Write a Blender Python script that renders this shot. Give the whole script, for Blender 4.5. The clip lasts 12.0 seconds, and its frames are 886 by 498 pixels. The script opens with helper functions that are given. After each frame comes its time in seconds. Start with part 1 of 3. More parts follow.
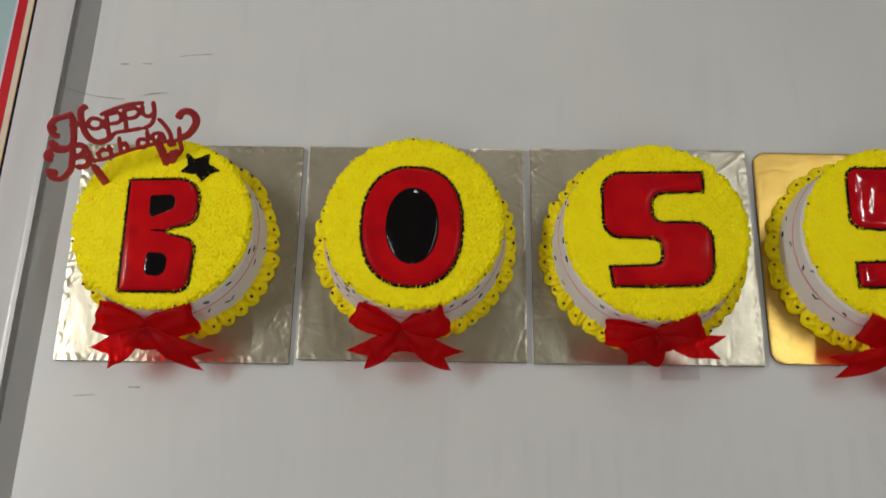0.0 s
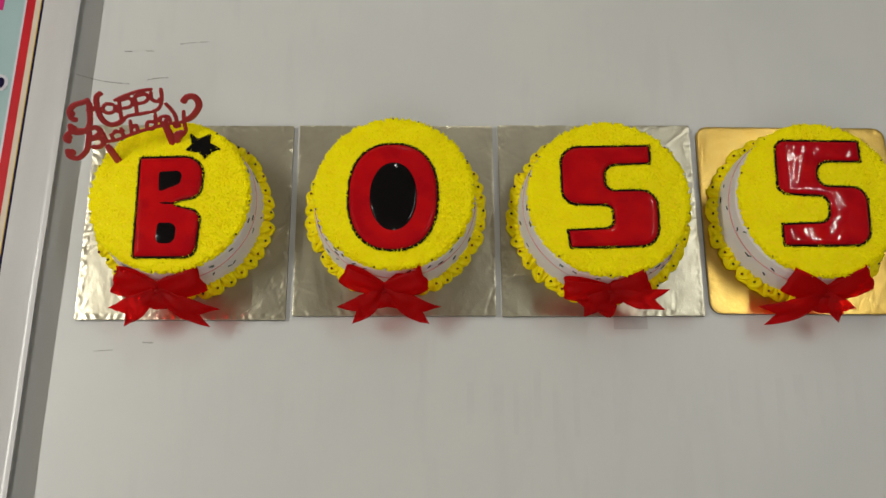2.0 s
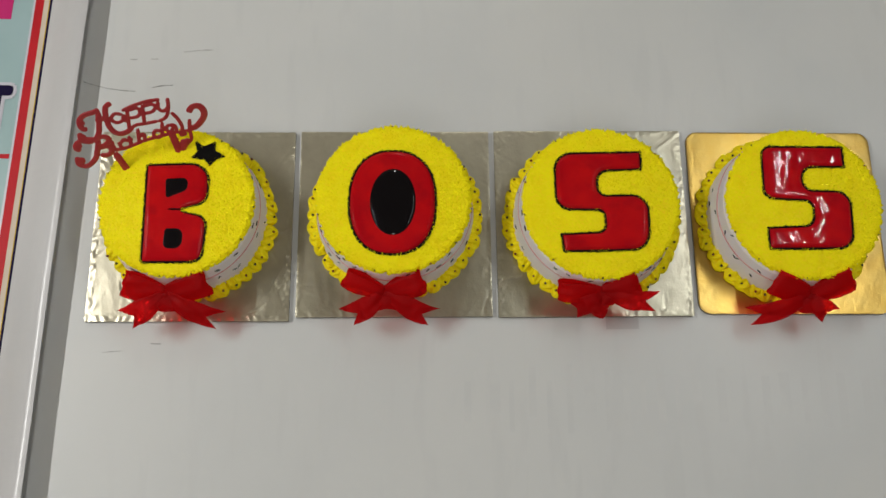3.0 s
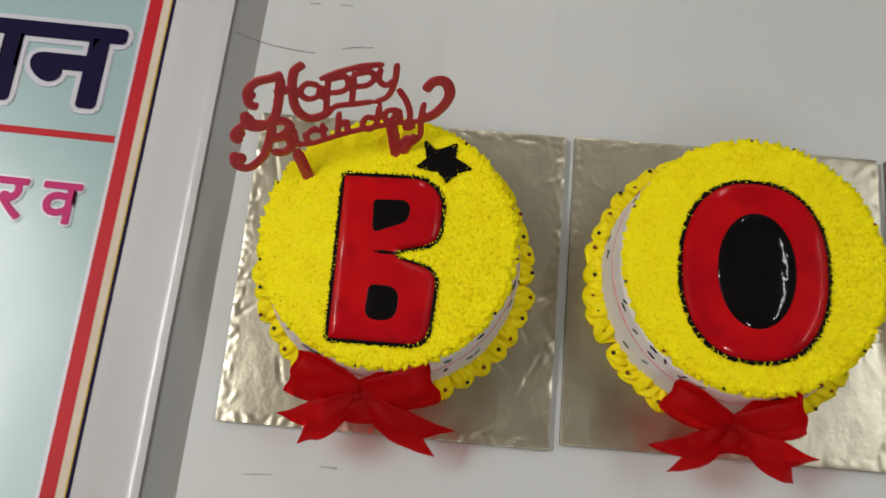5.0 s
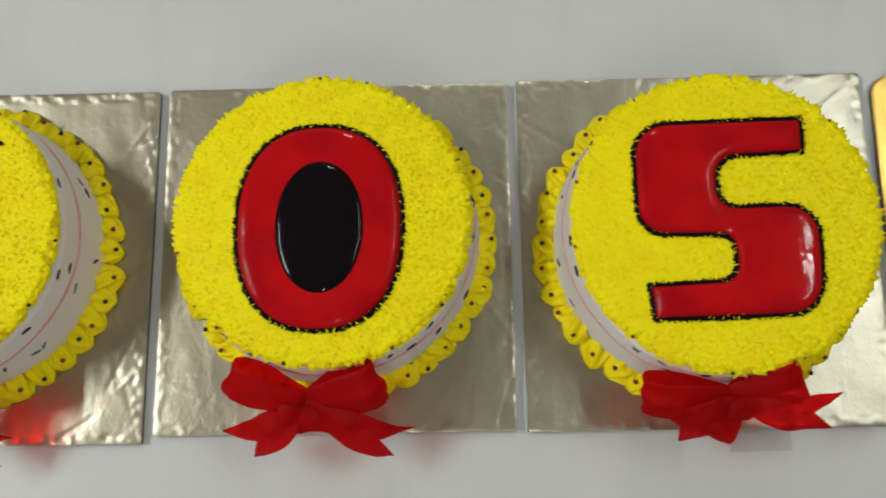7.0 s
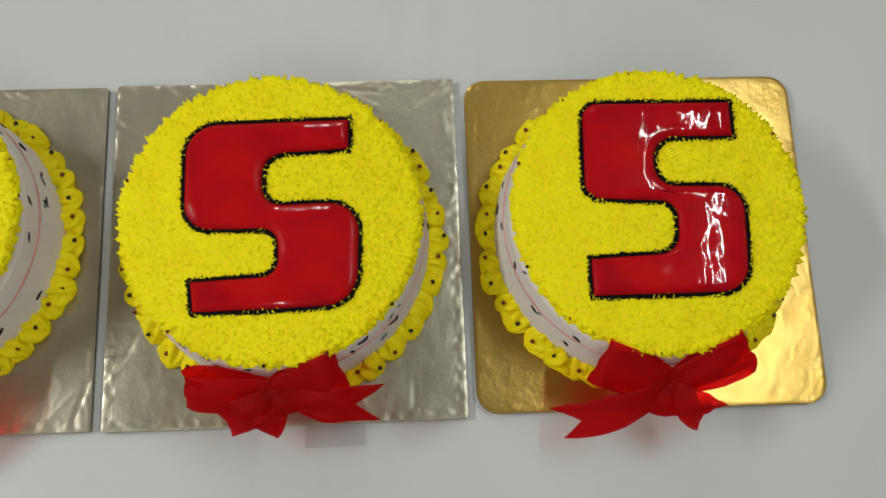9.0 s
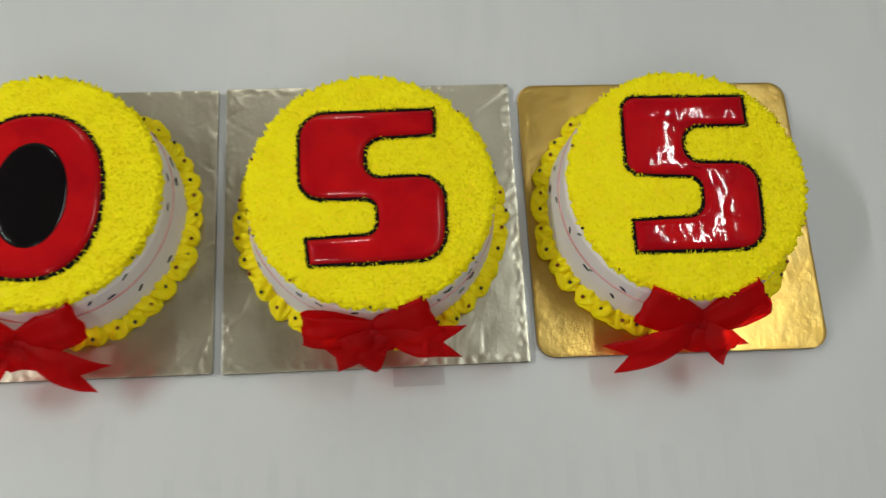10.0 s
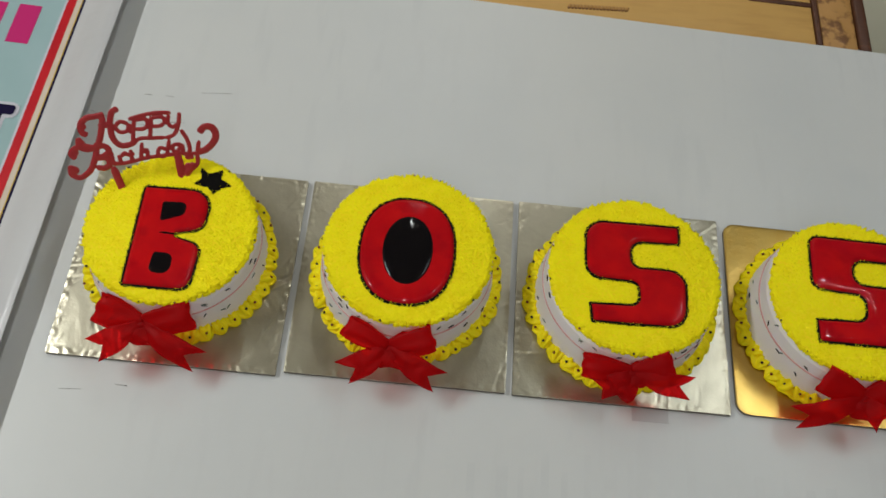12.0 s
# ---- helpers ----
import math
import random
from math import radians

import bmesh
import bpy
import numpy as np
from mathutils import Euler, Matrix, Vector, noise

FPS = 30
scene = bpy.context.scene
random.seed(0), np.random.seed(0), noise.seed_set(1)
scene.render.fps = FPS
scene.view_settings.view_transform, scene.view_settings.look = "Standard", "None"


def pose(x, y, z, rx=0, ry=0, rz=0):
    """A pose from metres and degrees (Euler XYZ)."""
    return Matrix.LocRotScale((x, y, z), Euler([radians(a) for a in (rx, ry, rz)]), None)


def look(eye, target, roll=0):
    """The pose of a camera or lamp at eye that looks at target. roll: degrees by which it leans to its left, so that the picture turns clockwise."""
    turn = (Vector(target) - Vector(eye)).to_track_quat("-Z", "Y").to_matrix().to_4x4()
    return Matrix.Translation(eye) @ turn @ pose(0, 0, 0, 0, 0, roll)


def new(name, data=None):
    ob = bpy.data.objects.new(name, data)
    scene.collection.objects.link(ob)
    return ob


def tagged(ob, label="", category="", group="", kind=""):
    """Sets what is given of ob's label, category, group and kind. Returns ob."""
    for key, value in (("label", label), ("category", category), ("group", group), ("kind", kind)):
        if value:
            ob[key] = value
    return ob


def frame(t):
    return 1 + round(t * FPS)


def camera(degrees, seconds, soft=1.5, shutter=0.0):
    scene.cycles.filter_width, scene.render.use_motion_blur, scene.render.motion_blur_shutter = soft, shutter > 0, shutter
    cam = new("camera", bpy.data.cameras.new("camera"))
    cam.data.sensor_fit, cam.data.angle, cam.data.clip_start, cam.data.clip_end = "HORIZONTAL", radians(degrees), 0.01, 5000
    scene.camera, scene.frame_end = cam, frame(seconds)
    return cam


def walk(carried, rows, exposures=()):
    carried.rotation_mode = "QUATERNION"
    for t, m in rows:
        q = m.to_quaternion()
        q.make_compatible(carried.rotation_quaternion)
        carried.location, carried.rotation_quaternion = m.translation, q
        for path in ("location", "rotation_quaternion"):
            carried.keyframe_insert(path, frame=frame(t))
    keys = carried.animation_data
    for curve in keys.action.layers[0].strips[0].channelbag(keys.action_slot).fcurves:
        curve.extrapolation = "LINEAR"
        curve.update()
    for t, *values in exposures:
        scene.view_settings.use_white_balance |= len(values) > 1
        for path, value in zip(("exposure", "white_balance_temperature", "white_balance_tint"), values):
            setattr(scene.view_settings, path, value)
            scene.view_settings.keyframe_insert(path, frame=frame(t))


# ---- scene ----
cam = camera(51.4, 12.0, shutter=0.25)
PATH = [
    (0, (0.167, -0.213, 1.764), (0.156, 0.43, -0.13), 0.3),
    (0.5, (0.148, -0.227, 1.794), (0.139, 0.326, -0.128), -0.9),
    (1, (0.159, -0.234, 1.819), (0.146, 0.338, -0.098), -0.8),
    (1.5, (0.17, -0.248, 1.845), (0.208, 0.329, -0.07), 4.0),
    (2, (0.167, -0.255, 1.888), (0.206, 0.321, -0.027), 4.2),
    (2.5, (0.172, -0.276, 1.924), (0.214, 0.306, 0.011), 4.3),
    (2.7, (0.171, -0.268, 1.932), (0.215, 0.299, 0.015), 4.5),
    (4.3, (0.014, -0.151, 1.795), (0.077, 0.382, -0.132), 8.5),
    (4.5, (-0.027, -0.138, 1.713), (-0.023, 0.404, -0.212), 2.8),
    (5, (-0.083, -0.064, 1.487), (-0.139, 0.487, -0.434), -0.4),
    (5.5, (-0.074, -0.035, 1.377), (-0.114, 0.434, -0.567), -2.5),
    (6, (0.009, -0.021, 1.39), (-0.036, 0.444, -0.555), -5.2),
    (6.5, (0.136, -0.017, 1.418), (0.054, 0.413, -0.533), -9.5),
    (7, (0.221, -0.013, 1.414), (0.178, 0.41, -0.54), -6.3),
    (7.5, (0.297, -0.015, 1.431), (0.297, 0.387, -0.528), -0.6),
    (7.7, (0.342, -0.019, 1.432), (0.322, 0.401, -0.523), -3.2),
    (9.3, (0.481, -0.064, 1.418), (0.593, 0.469, -0.506), 9.5),
    (9.5, (0.471, -0.084, 1.443), (0.594, 0.485, -0.47), 9.3),
    (10, (0.393, -0.144, 1.52), (0.542, 0.467, -0.379), 11.7),
    (10.5, (0.322, -0.156, 1.657), (0.427, 0.465, -0.241), 10.0),
    (11, (0.248, -0.206, 1.711), (0.337, 0.46, -0.173), 9.9),
    (11.5, (0.195, -0.271, 1.769), (0.246, 0.508, -0.072), 8.8),
    (12, (0.14, -0.37, 1.762), (0.193, 0.586, 0.006), 9.0),
]
walk(cam, [(t, look(eye, target, roll)) for t, eye, target, roll in PATH], [
    (0.0, -0.10, 6500, 10), (0.4, -0.07, 7000, 6), (1.6, -0.03, 6950, 6), (2.5, 0.04, 6500, 7), (4.5, 0.02, 6450, 9), (6.0, 0.08, 6600, 9),
    (7.0, 0.16, 6350, 5), (9.5, 0.23, 6300, 4), (10.5, 0.20, 6300, 4), (12.0, 0.04, 6250, 5)])


# ---------------------------------------------------------------- world and light
world = bpy.data.worlds.new("world")
scene.world = world
world.use_nodes = True
world.node_tree.nodes["Background"].inputs[0].default_value = (0.8, 0.85, 1.0, 1)
world.node_tree.nodes["Background"].inputs[1].default_value = 0.05


def tube_lamp(x, y, z, watts, colour, length=1.2, turn=0.0):
    data = bpy.data.lights.new("tube_lamp", "AREA")
    data.shape, data.size, data.size_y = "RECTANGLE", 0.04, length
    data.energy, data.color = watts, colour
    ob = new("tube_lamp", data)
    ob.matrix_world = pose(x, y, z, 0, 0, turn)
    return ob


LAMPS = [  # x, y, watts, colour
    (-1.70, 0.28, 40, (1.0, 0.98, 0.95)),
    (1.45, 0.60, 9.5, (0.95, 0.98, 1.0)),
    # added fill from the south, evens out the near side of the sheet
    (0.15, -1.50, 11, (1.0, 0.98, 0.96)),
    (0.20, 2.35, 8.5, (1.0, 0.98, 0.96)),
]
CEIL = 3.0
for x, y, watts, colour in LAMPS:
    tube_lamp(x, y, CEIL - 0.11, watts, colour)


# ---------------------------------------------------------------- materials
def material(name, colour, rough=0.5, metal=0.0, spots=None, bumps=(), coat=0.0, spec=0.5, sub=0.0, island=0.0):
    """Principled material. spots: (scale, colour, low, high, stretch) stains; bumps: (scale, strength, distance, stretch) relief."""
    m = bpy.data.materials.new(name)
    m.use_nodes = True
    nodes, links = m.node_tree.nodes, m.node_tree.links
    b = nodes["Principled BSDF"]
    b.inputs["Base Color"].default_value = (*colour, 1)
    b.inputs["Roughness"].default_value = rough
    b.inputs["Metallic"].default_value = metal
    b.inputs["Coat Weight"].default_value = coat
    b.inputs["Coat Roughness"].default_value = 0.04
    b.inputs["Coat IOR"].default_value = 1.45
    b.inputs["Specular IOR Level"].default_value = spec
    if sub:
        b.inputs["Subsurface Weight"].default_value = sub
        b.inputs["Subsurface Radius"].default_value = (0.007, 0.0055, 0.001)
        b.inputs["Subsurface Scale"].default_value = 1.0
    place = nodes.new("ShaderNodeTexCoord")

    def noise_at(scale, stretch, detail=4.0):
        mapping = nodes.new("ShaderNodeMapping")
        mapping.inputs["Scale"].default_value = stretch
        links.new(place.outputs["Object"], mapping.inputs["Vector"])
        tex = nodes.new("ShaderNodeTexNoise")
        tex.inputs["Scale"].default_value = scale
        tex.inputs["Detail"].default_value = detail
        links.new(mapping.outputs["Vector"], tex.inputs["Vector"])
        return tex.outputs["Fac"]

    last = None
    for scale, other, low, high, stretch in spots or ():
        ramp = nodes.new("ShaderNodeMapRange")
        ramp.inputs["From Min"].default_value, ramp.inputs["From Max"].default_value = low, high
        links.new(noise_at(scale, stretch), ramp.inputs["Value"])
        mix = nodes.new("ShaderNodeMix")
        mix.data_type = "RGBA"
        links.new(ramp.outputs["Result"], mix.inputs["Factor"])
        if last is None:
            mix.inputs[6].default_value = (*colour, 1)
        else:
            links.new(last, mix.inputs[6])
        mix.inputs[7].default_value = (*other, 1)
        last = mix.outputs[2]
    if island:
        geo = nodes.new("ShaderNodeNewGeometry")
        hsv = nodes.new("ShaderNodeHueSaturation")
        ramp = nodes.new("ShaderNodeMapRange")
        ramp.inputs["To Min"].default_value, ramp.inputs["To Max"].default_value = 1 - island, 1 + island * 0.4
        links.new(geo.outputs["Random Per Island"], ramp.inputs["Value"])
        links.new(ramp.outputs["Result"], hsv.inputs["Value"])
        if last is None:
            hsv.inputs["Color"].default_value = (*colour, 1)
        else:
            links.new(last, hsv.inputs["Color"])
        last = hsv.outputs["Color"]
    if last is not None:
        links.new(last, b.inputs["Base Color"])
    normal = None
    for scale, strength, distance, stretch in bumps:
        bump = nodes.new("ShaderNodeBump")
        bump.inputs["Strength"].default_value = strength
        bump.inputs["Distance"].default_value = distance
        links.new(noise_at(scale, stretch, 2.0), bump.inputs["Height"])
        if normal is not None:
            links.new(normal, bump.inputs["Normal"])
        normal = bump.outputs["Normal"]
    if normal is not None:
        links.new(normal, b.inputs["Normal"])
        if coat:
            links.new(normal, b.inputs["Coat Normal"])
    return m


def ribbon_material():
    """Thin red gauze: it reflects, lets light through and is a little see-through."""
    m = material("ribbon_red", (0.54, 0.005, 0.012), 0.5, bumps=((900, 0.15, 0.0003, (1, 1, 1)), (70, 0.3, 0.002, (1, 1, 1))), spec=0.35, spots=((60, (0.50, 0.004, 0.009), 0.45, 0.65, (1, 1, 1)),))
    nodes, links = m.node_tree.nodes, m.node_tree.links
    out, b = nodes["Material Output"], nodes["Principled BSDF"]
    through_light = nodes.new("ShaderNodeBsdfTranslucent")
    through_light.inputs["Color"].default_value = (0.92, 0.018, 0.028, 1)
    clear = nodes.new("ShaderNodeBsdfTransparent")
    clear.inputs["Color"].default_value = (0.95, 0.10, 0.12, 1)
    first, second = nodes.new("ShaderNodeMixShader"), nodes.new("ShaderNodeMixShader")
    first.inputs[0].default_value, second.inputs[0].default_value = 0.5, 0.60
    links.new(b.outputs[0], first.inputs[1])
    links.new(through_light.outputs[0], first.inputs[2])
    links.new(first.outputs[0], second.inputs[1])
    links.new(clear.outputs[0], second.inputs[2])
    links.new(second.outputs[0], out.inputs["Surface"])
    return m


def glow(name, colour, strength):
    m = bpy.data.materials.new(name)
    m.use_nodes = True
    b = m.node_tree.nodes["Principled BSDF"]
    b.inputs["Emission Color"].default_value = (*colour, 1)
    b.inputs["Emission Strength"].default_value = strength
    return m


ONE = (1, 1, 1)
SHEET = material("flex_back", (0.60, 0.605, 0.60), 0.42, spots=((5, (0.57, 0.58, 0.58), 0.4, 0.7, ONE), (9, (0.578, 0.584, 0.582), 0.54, 0.66, (5.0, 0.8, 1)), (2.2, (0.62, 0.62, 0.605), 0.45, 0.7, ONE)),
                 bumps=((700, 0.08, 0.0004, ONE), (7, 0.25, 0.004, ONE)))
ROLL = material("flex_white", (0.55, 0.545, 0.555), 0.25, spots=((6, (0.50, 0.495, 0.505), 0.45, 0.7, (1, 0.4, 1)),), bumps=((14, 0.3, 0.003, (1, 3, 1)), (60, 0.12, 0.001, (0.1, 5, 0.1))))
PRINT = material("print_blue", (0.30, 0.43, 0.44), 0.28, spots=((3, (0.38, 0.50, 0.53), 0.4, 0.65, ONE), (9, (0.50, 0.58, 0.60), 0.64, 0.74, ONE)), bumps=((10, 0.25, 0.003, ONE),))
PRINT_RED = material("print_red", (0.50, 0.012, 0.02), 0.48, spots=((20, (0.42, 0.01, 0.018), 0.4, 0.7, ONE),), spec=0.18)
PRINT_CREAM = material("print_cream", (0.60, 0.50, 0.40), 0.48, spots=((30, (0.64, 0.56, 0.47), 0.4, 0.7, ONE),), spec=0.18)
PRINT_GOLD = material("print_gold", (0.55, 0.36, 0.03), 0.48, spec=0.18)
PRINT_NAVY = material("print_navy", (0.010, 0.006, 0.035), 0.55, spec=0.06)
PRINT_WHITE = material("print_white", (0.55, 0.54, 0.60), 0.3)
GHOST = material("flex_back_print", (0.576, 0.582, 0.580), 0.42, spots=((30, (0.595, 0.60, 0.595), 0.45, 0.65, ONE),))
TAPE = material("grey_tape", (0.47, 0.475, 0.475), 0.35, spots=((60, (0.50, 0.50, 0.50), 0.4, 0.7, ONE),))
PRINT_PINK = material("print_pink", (0.50, 0.02, 0.15), 0.48, spec=0.18)
PRINT_YELLOW = material("print_yellow", (0.52, 0.46, 0.05), 0.48, spots=((40, (0.42, 0.36, 0.05), 0.4, 0.7, ONE),), spec=0.18)
PRINT_BROWN = material("print_brown", (0.16, 0.10, 0.02), 0.48, spec=0.18)
SILVER = material("silver_foil", (0.53, 0.495, 0.385), 0.36, 1.0, spots=((30, (0.45, 0.41, 0.315), 0.4, 0.7, ONE),), bumps=((420, 0.14, 0.0006, ONE), (75, 0.17, 0.002, (1.3, 1, 1)), (20, 0.20, 0.004, (1.2, 1, 1))))
GOLD = material("gold_foil", (0.55, 0.37, 0.10), 0.31, 1.0, spots=((30, (0.54, 0.34, 0.075), 0.4, 0.7, ONE),), bumps=((260, 0.22, 0.0008, ONE), (80, 0.25, 0.0014, ONE), (22, 0.16, 0.004, (1.2, 1, 1))))
BOARD_EDGE = material("board_edge", (0.20, 0.18, 0.15), 0.5, 0.5)
CREAM = material("white_cream", (0.82, 0.77, 0.76), 0.45, sub=0.15, bumps=((60, 0.2, 0.001, (1, 1, 4)), (350, 0.15, 0.0004, ONE)), spots=((25, (0.84, 0.80, 0.80), 0.4, 0.7, ONE),))
PINK_LINE = material("pink_line", (0.66, 0.30, 0.29), 0.5, spots=((60, (0.72, 0.42, 0.41), 0.4, 0.7, ONE),))
YELLOW = material("yellow_cream", (0.93, 0.79, 0.004), 0.55, sub=0.15, spots=((70, (0.95, 0.73, 0.003), 0.4, 0.7, ONE),), bumps=((260, 0.35, 0.001, ONE),), spec=0.2)
YELLOW_TIP = material("yellow_cream_tips", (0.92, 0.80, 0.003), 0.6, spots=((55, (0.90, 0.73, 0.002), 0.45, 0.72, ONE),), spec=0.12, island=0.02)
GEL_SPOTS = ((26, (0.54, 0.005, 0.008), 0.42, 0.66, ONE), (34, (0.33, 0.002, 0.008), 0.5, 0.75, ONE))
RED_GEL = material("red_gel", (0.44, 0.003, 0.008), 0.3, spots=GEL_SPOTS, bumps=((190, 0.13, 0.0010, ONE), (40, 0.16, 0.003, ONE)), coat=0.5, spec=0.0)
RED_GEL_RIPPLED = material("red_gel_rippled", (0.43, 0.003, 0.010), 0.3, spots=GEL_SPOTS, bumps=((130, 0.08, 0.0012, ONE), (30, 0.34, 0.0034, (1.5, 0.8, 1))), coat=0.55, spec=0.0)
BLACK_GEL = material("black_gel", (0.005, 0.004, 0.005), 0.3, bumps=((190, 0.12, 0.0010, ONE), (34, 0.24, 0.003, (1.4, 0.8, 1))), coat=0.45, spec=0.0)
BLACK_CREAM = material("black_cream", (0.005, 0.004, 0.004), 0.5, bumps=((400, 0.4, 0.001, ONE),), spec=0.06)
CHOC = material("dark_chocolate", (0.010, 0.007, 0.007), 0.35)
SUGAR_GREY = material("grey_sugar", (0.14, 0.17, 0.155), 0.4)
PEARL_RED = material("dark_red_sugar", (0.16, 0.02, 0.006), 0.3)
PLASTIC_RED = material("red_plastic", (0.40, 0.024, 0.032), 0.35, spots=((80, (0.37, 0.016, 0.028), 0.4, 0.7, ONE),), coat=0.3)
RIBBON = ribbon_material()
INK = material("pen_ink", (0.33, 0.325, 0.32), 0.6, spots=((150, (0.56, 0.56, 0.56), 0.45, 0.6, ONE),))
WOOD = material("tan_wood", (0.56, 0.32, 0.085), 0.45, spots=((18, (0.45, 0.24, 0.06), 0.45, 0.7, (1, 6, 1)), (4, (0.62, 0.37, 0.11), 0.4, 0.7, ONE)), bumps=((120, 0.2, 0.0006, (1, 8, 1)),))
WOOD_DARK = material("dark_wood", (0.07, 0.022, 0.008), 0.45, spots=((25, (0.12, 0.04, 0.015), 0.45, 0.7, (1, 4, 1)),))
WOOD_CARVED = material("carved_wood", (0.44, 0.23, 0.065), 0.5, spots=((45, (0.17, 0.07, 0.018), 0.5, 0.62, ONE),), bumps=((45, 0.8, 0.004, ONE),))
WALL = material("wall_paint", (0.55, 0.50, 0.42), 0.8, spots=((2, (0.50, 0.45, 0.38), 0.4, 0.7, ONE),), bumps=((90, 0.1, 0.001, ONE),))
CEILING = material("ceiling_paint", (0.46, 0.43, 0.37), 0.85, spots=((1.5, (0.41, 0.38, 0.32), 0.4, 0.7, ONE),))
FLOOR = material("floor_tile", (0.58, 0.57, 0.46), 0.35, spots=((6, (0.52, 0.52, 0.42), 0.4, 0.7, ONE),))
HOUSING = material("lamp_housing", (0.8, 0.8, 0.8), 0.4)
TUBE = glow("lamp_tube", (1.0, 0.98, 0.95), 6.0)


# ---------------------------------------------------------------- small helpers
def mesh_of(name, bm, mat, smooth=True):
    me = bpy.data.meshes.new(name)
    bmesh.ops.recalc_face_normals(bm, faces=bm.faces)
    bm.to_mesh(me)
    bm.free()
    me.materials.append(mat)
    if smooth:
        me.shade_smooth()
    return me


def child(name, me, parent, m=None, label="", kind=""):
    ob = new(name, me)
    ob.parent = parent
    if m is not None:
        ob.matrix_basis = m
    return tagged(ob, label, kind=kind)


def part(name, bm, mat, parent, label="", kind="", smooth=True):
    return child(name, mesh_of(name, bm, mat, smooth), parent, label=label, kind=kind)


def empty(name, m, label, category, group=""):
    ob = new(name)
    ob.empty_display_size = 0.05
    ob.matrix_basis = m
    return tagged(ob, label, category, group)


def box(bm, x0, y0, z0, x1, y1, z1, bevel=0.0):
    got = bmesh.ops.create_cube(bm, size=1.0, matrix=Matrix.LocRotScale(((x0 + x1) / 2, (y0 + y1) / 2, (z0 + z1) / 2), None, (x1 - x0, y1 - y0, z1 - z0)))
    if bevel:
        edges = list({e for v in got["verts"] for e in v.link_edges})
        bmesh.ops.bevel(bm, geom=edges, offset=bevel, segments=2, affect="EDGES", profile=0.5)
    return bm


def rings(bm, loops, cap_first=False, cap_last=True, closed=True):
    """Join equal loops of points into a skin."""
    made = [[bm.verts.new(p) for p in loop] for loop in loops]
    n = len(made[0])
    for a, b in zip(made, made[1:]):
        for i in range(n if closed else n - 1):
            j = (i + 1) % n
            bm.faces.new((a[i], a[j], b[j], b[i]))
    if cap_first:
        bm.faces.new(made[0][::-1])
    if cap_last:
        bm.faces.new(made[-1])
    return bm


def lathe(bm, profile, n=96, wobble=0.0, seed=0.0):
    loops = []
    for r, z in profile:
        loop = []
        for i in range(n):
            a = 2 * math.pi * i / n
            rr = r + wobble * noise.noise((3 * math.cos(a) + seed, 3 * math.sin(a), 40 * z))
            loop.append((rr * math.cos(a), rr * math.sin(a), z))
        loops.append(loop)
    return rings(bm, loops, True, True)


def smooth_line(points, steps=6):
    """Catmull-Rom through the points."""
    pts = [Vector(p) for p in points]
    pts = [2 * pts[0] - pts[1]] + pts + [2 * pts[-1] - pts[-2]]
    out = []
    for i in range(1, len(pts) - 2):
        a, b, c, d = pts[i - 1:i + 3]
        for k in range(steps):
            t = k / steps
            out.append(0.5 * (2 * b + (c - a) * t + (2 * a - 5 * b + 4 * c - d) * t * t + (3 * b - a - 3 * c + d) * t ** 3))
    out.append(pts[-2])
    return out


def sweep(bm, line, radius, up=Vector((0, 0, 1)), flat=1.0, sides=8):
    """A rod along a line; flat squeezes it along up."""
    loops = []
    for i, p in enumerate(line):
        ahead = (line[min(i + 1, len(line) - 1)] - line[max(i - 1, 0)]).normalized()
        side = ahead.cross(up).normalized()
        end = 0.6 if i in (0, len(line) - 1) else 1.0
        loops.append([p + radius * end * (math.cos(2 * math.pi * k / sides) * side + math.sin(2 * math.pi * k / sides) * flat * up) for k in range(sides)])
    return rings(bm, loops, True, True)


def rounded(corners, inset=0.0, seg=6):
    """Outline (anticlockwise, metres) of a polygon given by corners in millimetres with a rounding radius each."""
    pts = [Vector((x, y)) for x, y, r in corners]
    radii = [r for x, y, r in corners]
    area = sum(a.x * b.y - b.x * a.y for a, b in zip(pts, pts[1:] + pts[:1]))
    if area < 0:
        pts.reverse()
        radii.reverse()
    n, out = len(pts), []
    shifted, bends = [], []
    for i in range(n):
        a, b = (pts[i] - pts[i - 1]).normalized(), (pts[(i + 1) % n] - pts[i]).normalized()
        na, nb = Vector((-a.y, a.x)), Vector((-b.y, b.x))
        shifted.append(pts[i] + inset * (na + nb) / max(0.25, 1 + na.dot(nb)))
        bends.append(a.x * b.y - a.y * b.x)
    for i in range(n):
        p, before, after = shifted[i], shifted[i - 1], shifted[(i + 1) % n]
        r = max(radii[i] - inset, 0.3) if bends[i] > 0 else max(radii[i] + inset, 0.3)
        a, b = (before - p), (after - p)
        half = max(0.05, a.angle(b) / 2)
        cut = min(r / math.tan(half), 0.48 * a.length, 0.48 * b.length)
        r = cut * math.tan(half)
        mid = p + (a.normalized() + b.normalized()).normalized() * r / math.sin(half)
        v0, v1 = p + a.normalized() * cut - mid, p + b.normalized() * cut - mid
        turn = v0.angle_signed(v1, 0.0)
        for k in range(seg + 1):
            t = -turn * k / seg
            out.append((mid + Vector((v0.x * math.cos(t) - v0.y * math.sin(t), v0.x * math.sin(t) + v0.y * math.cos(t)))) / 1000)
    return out


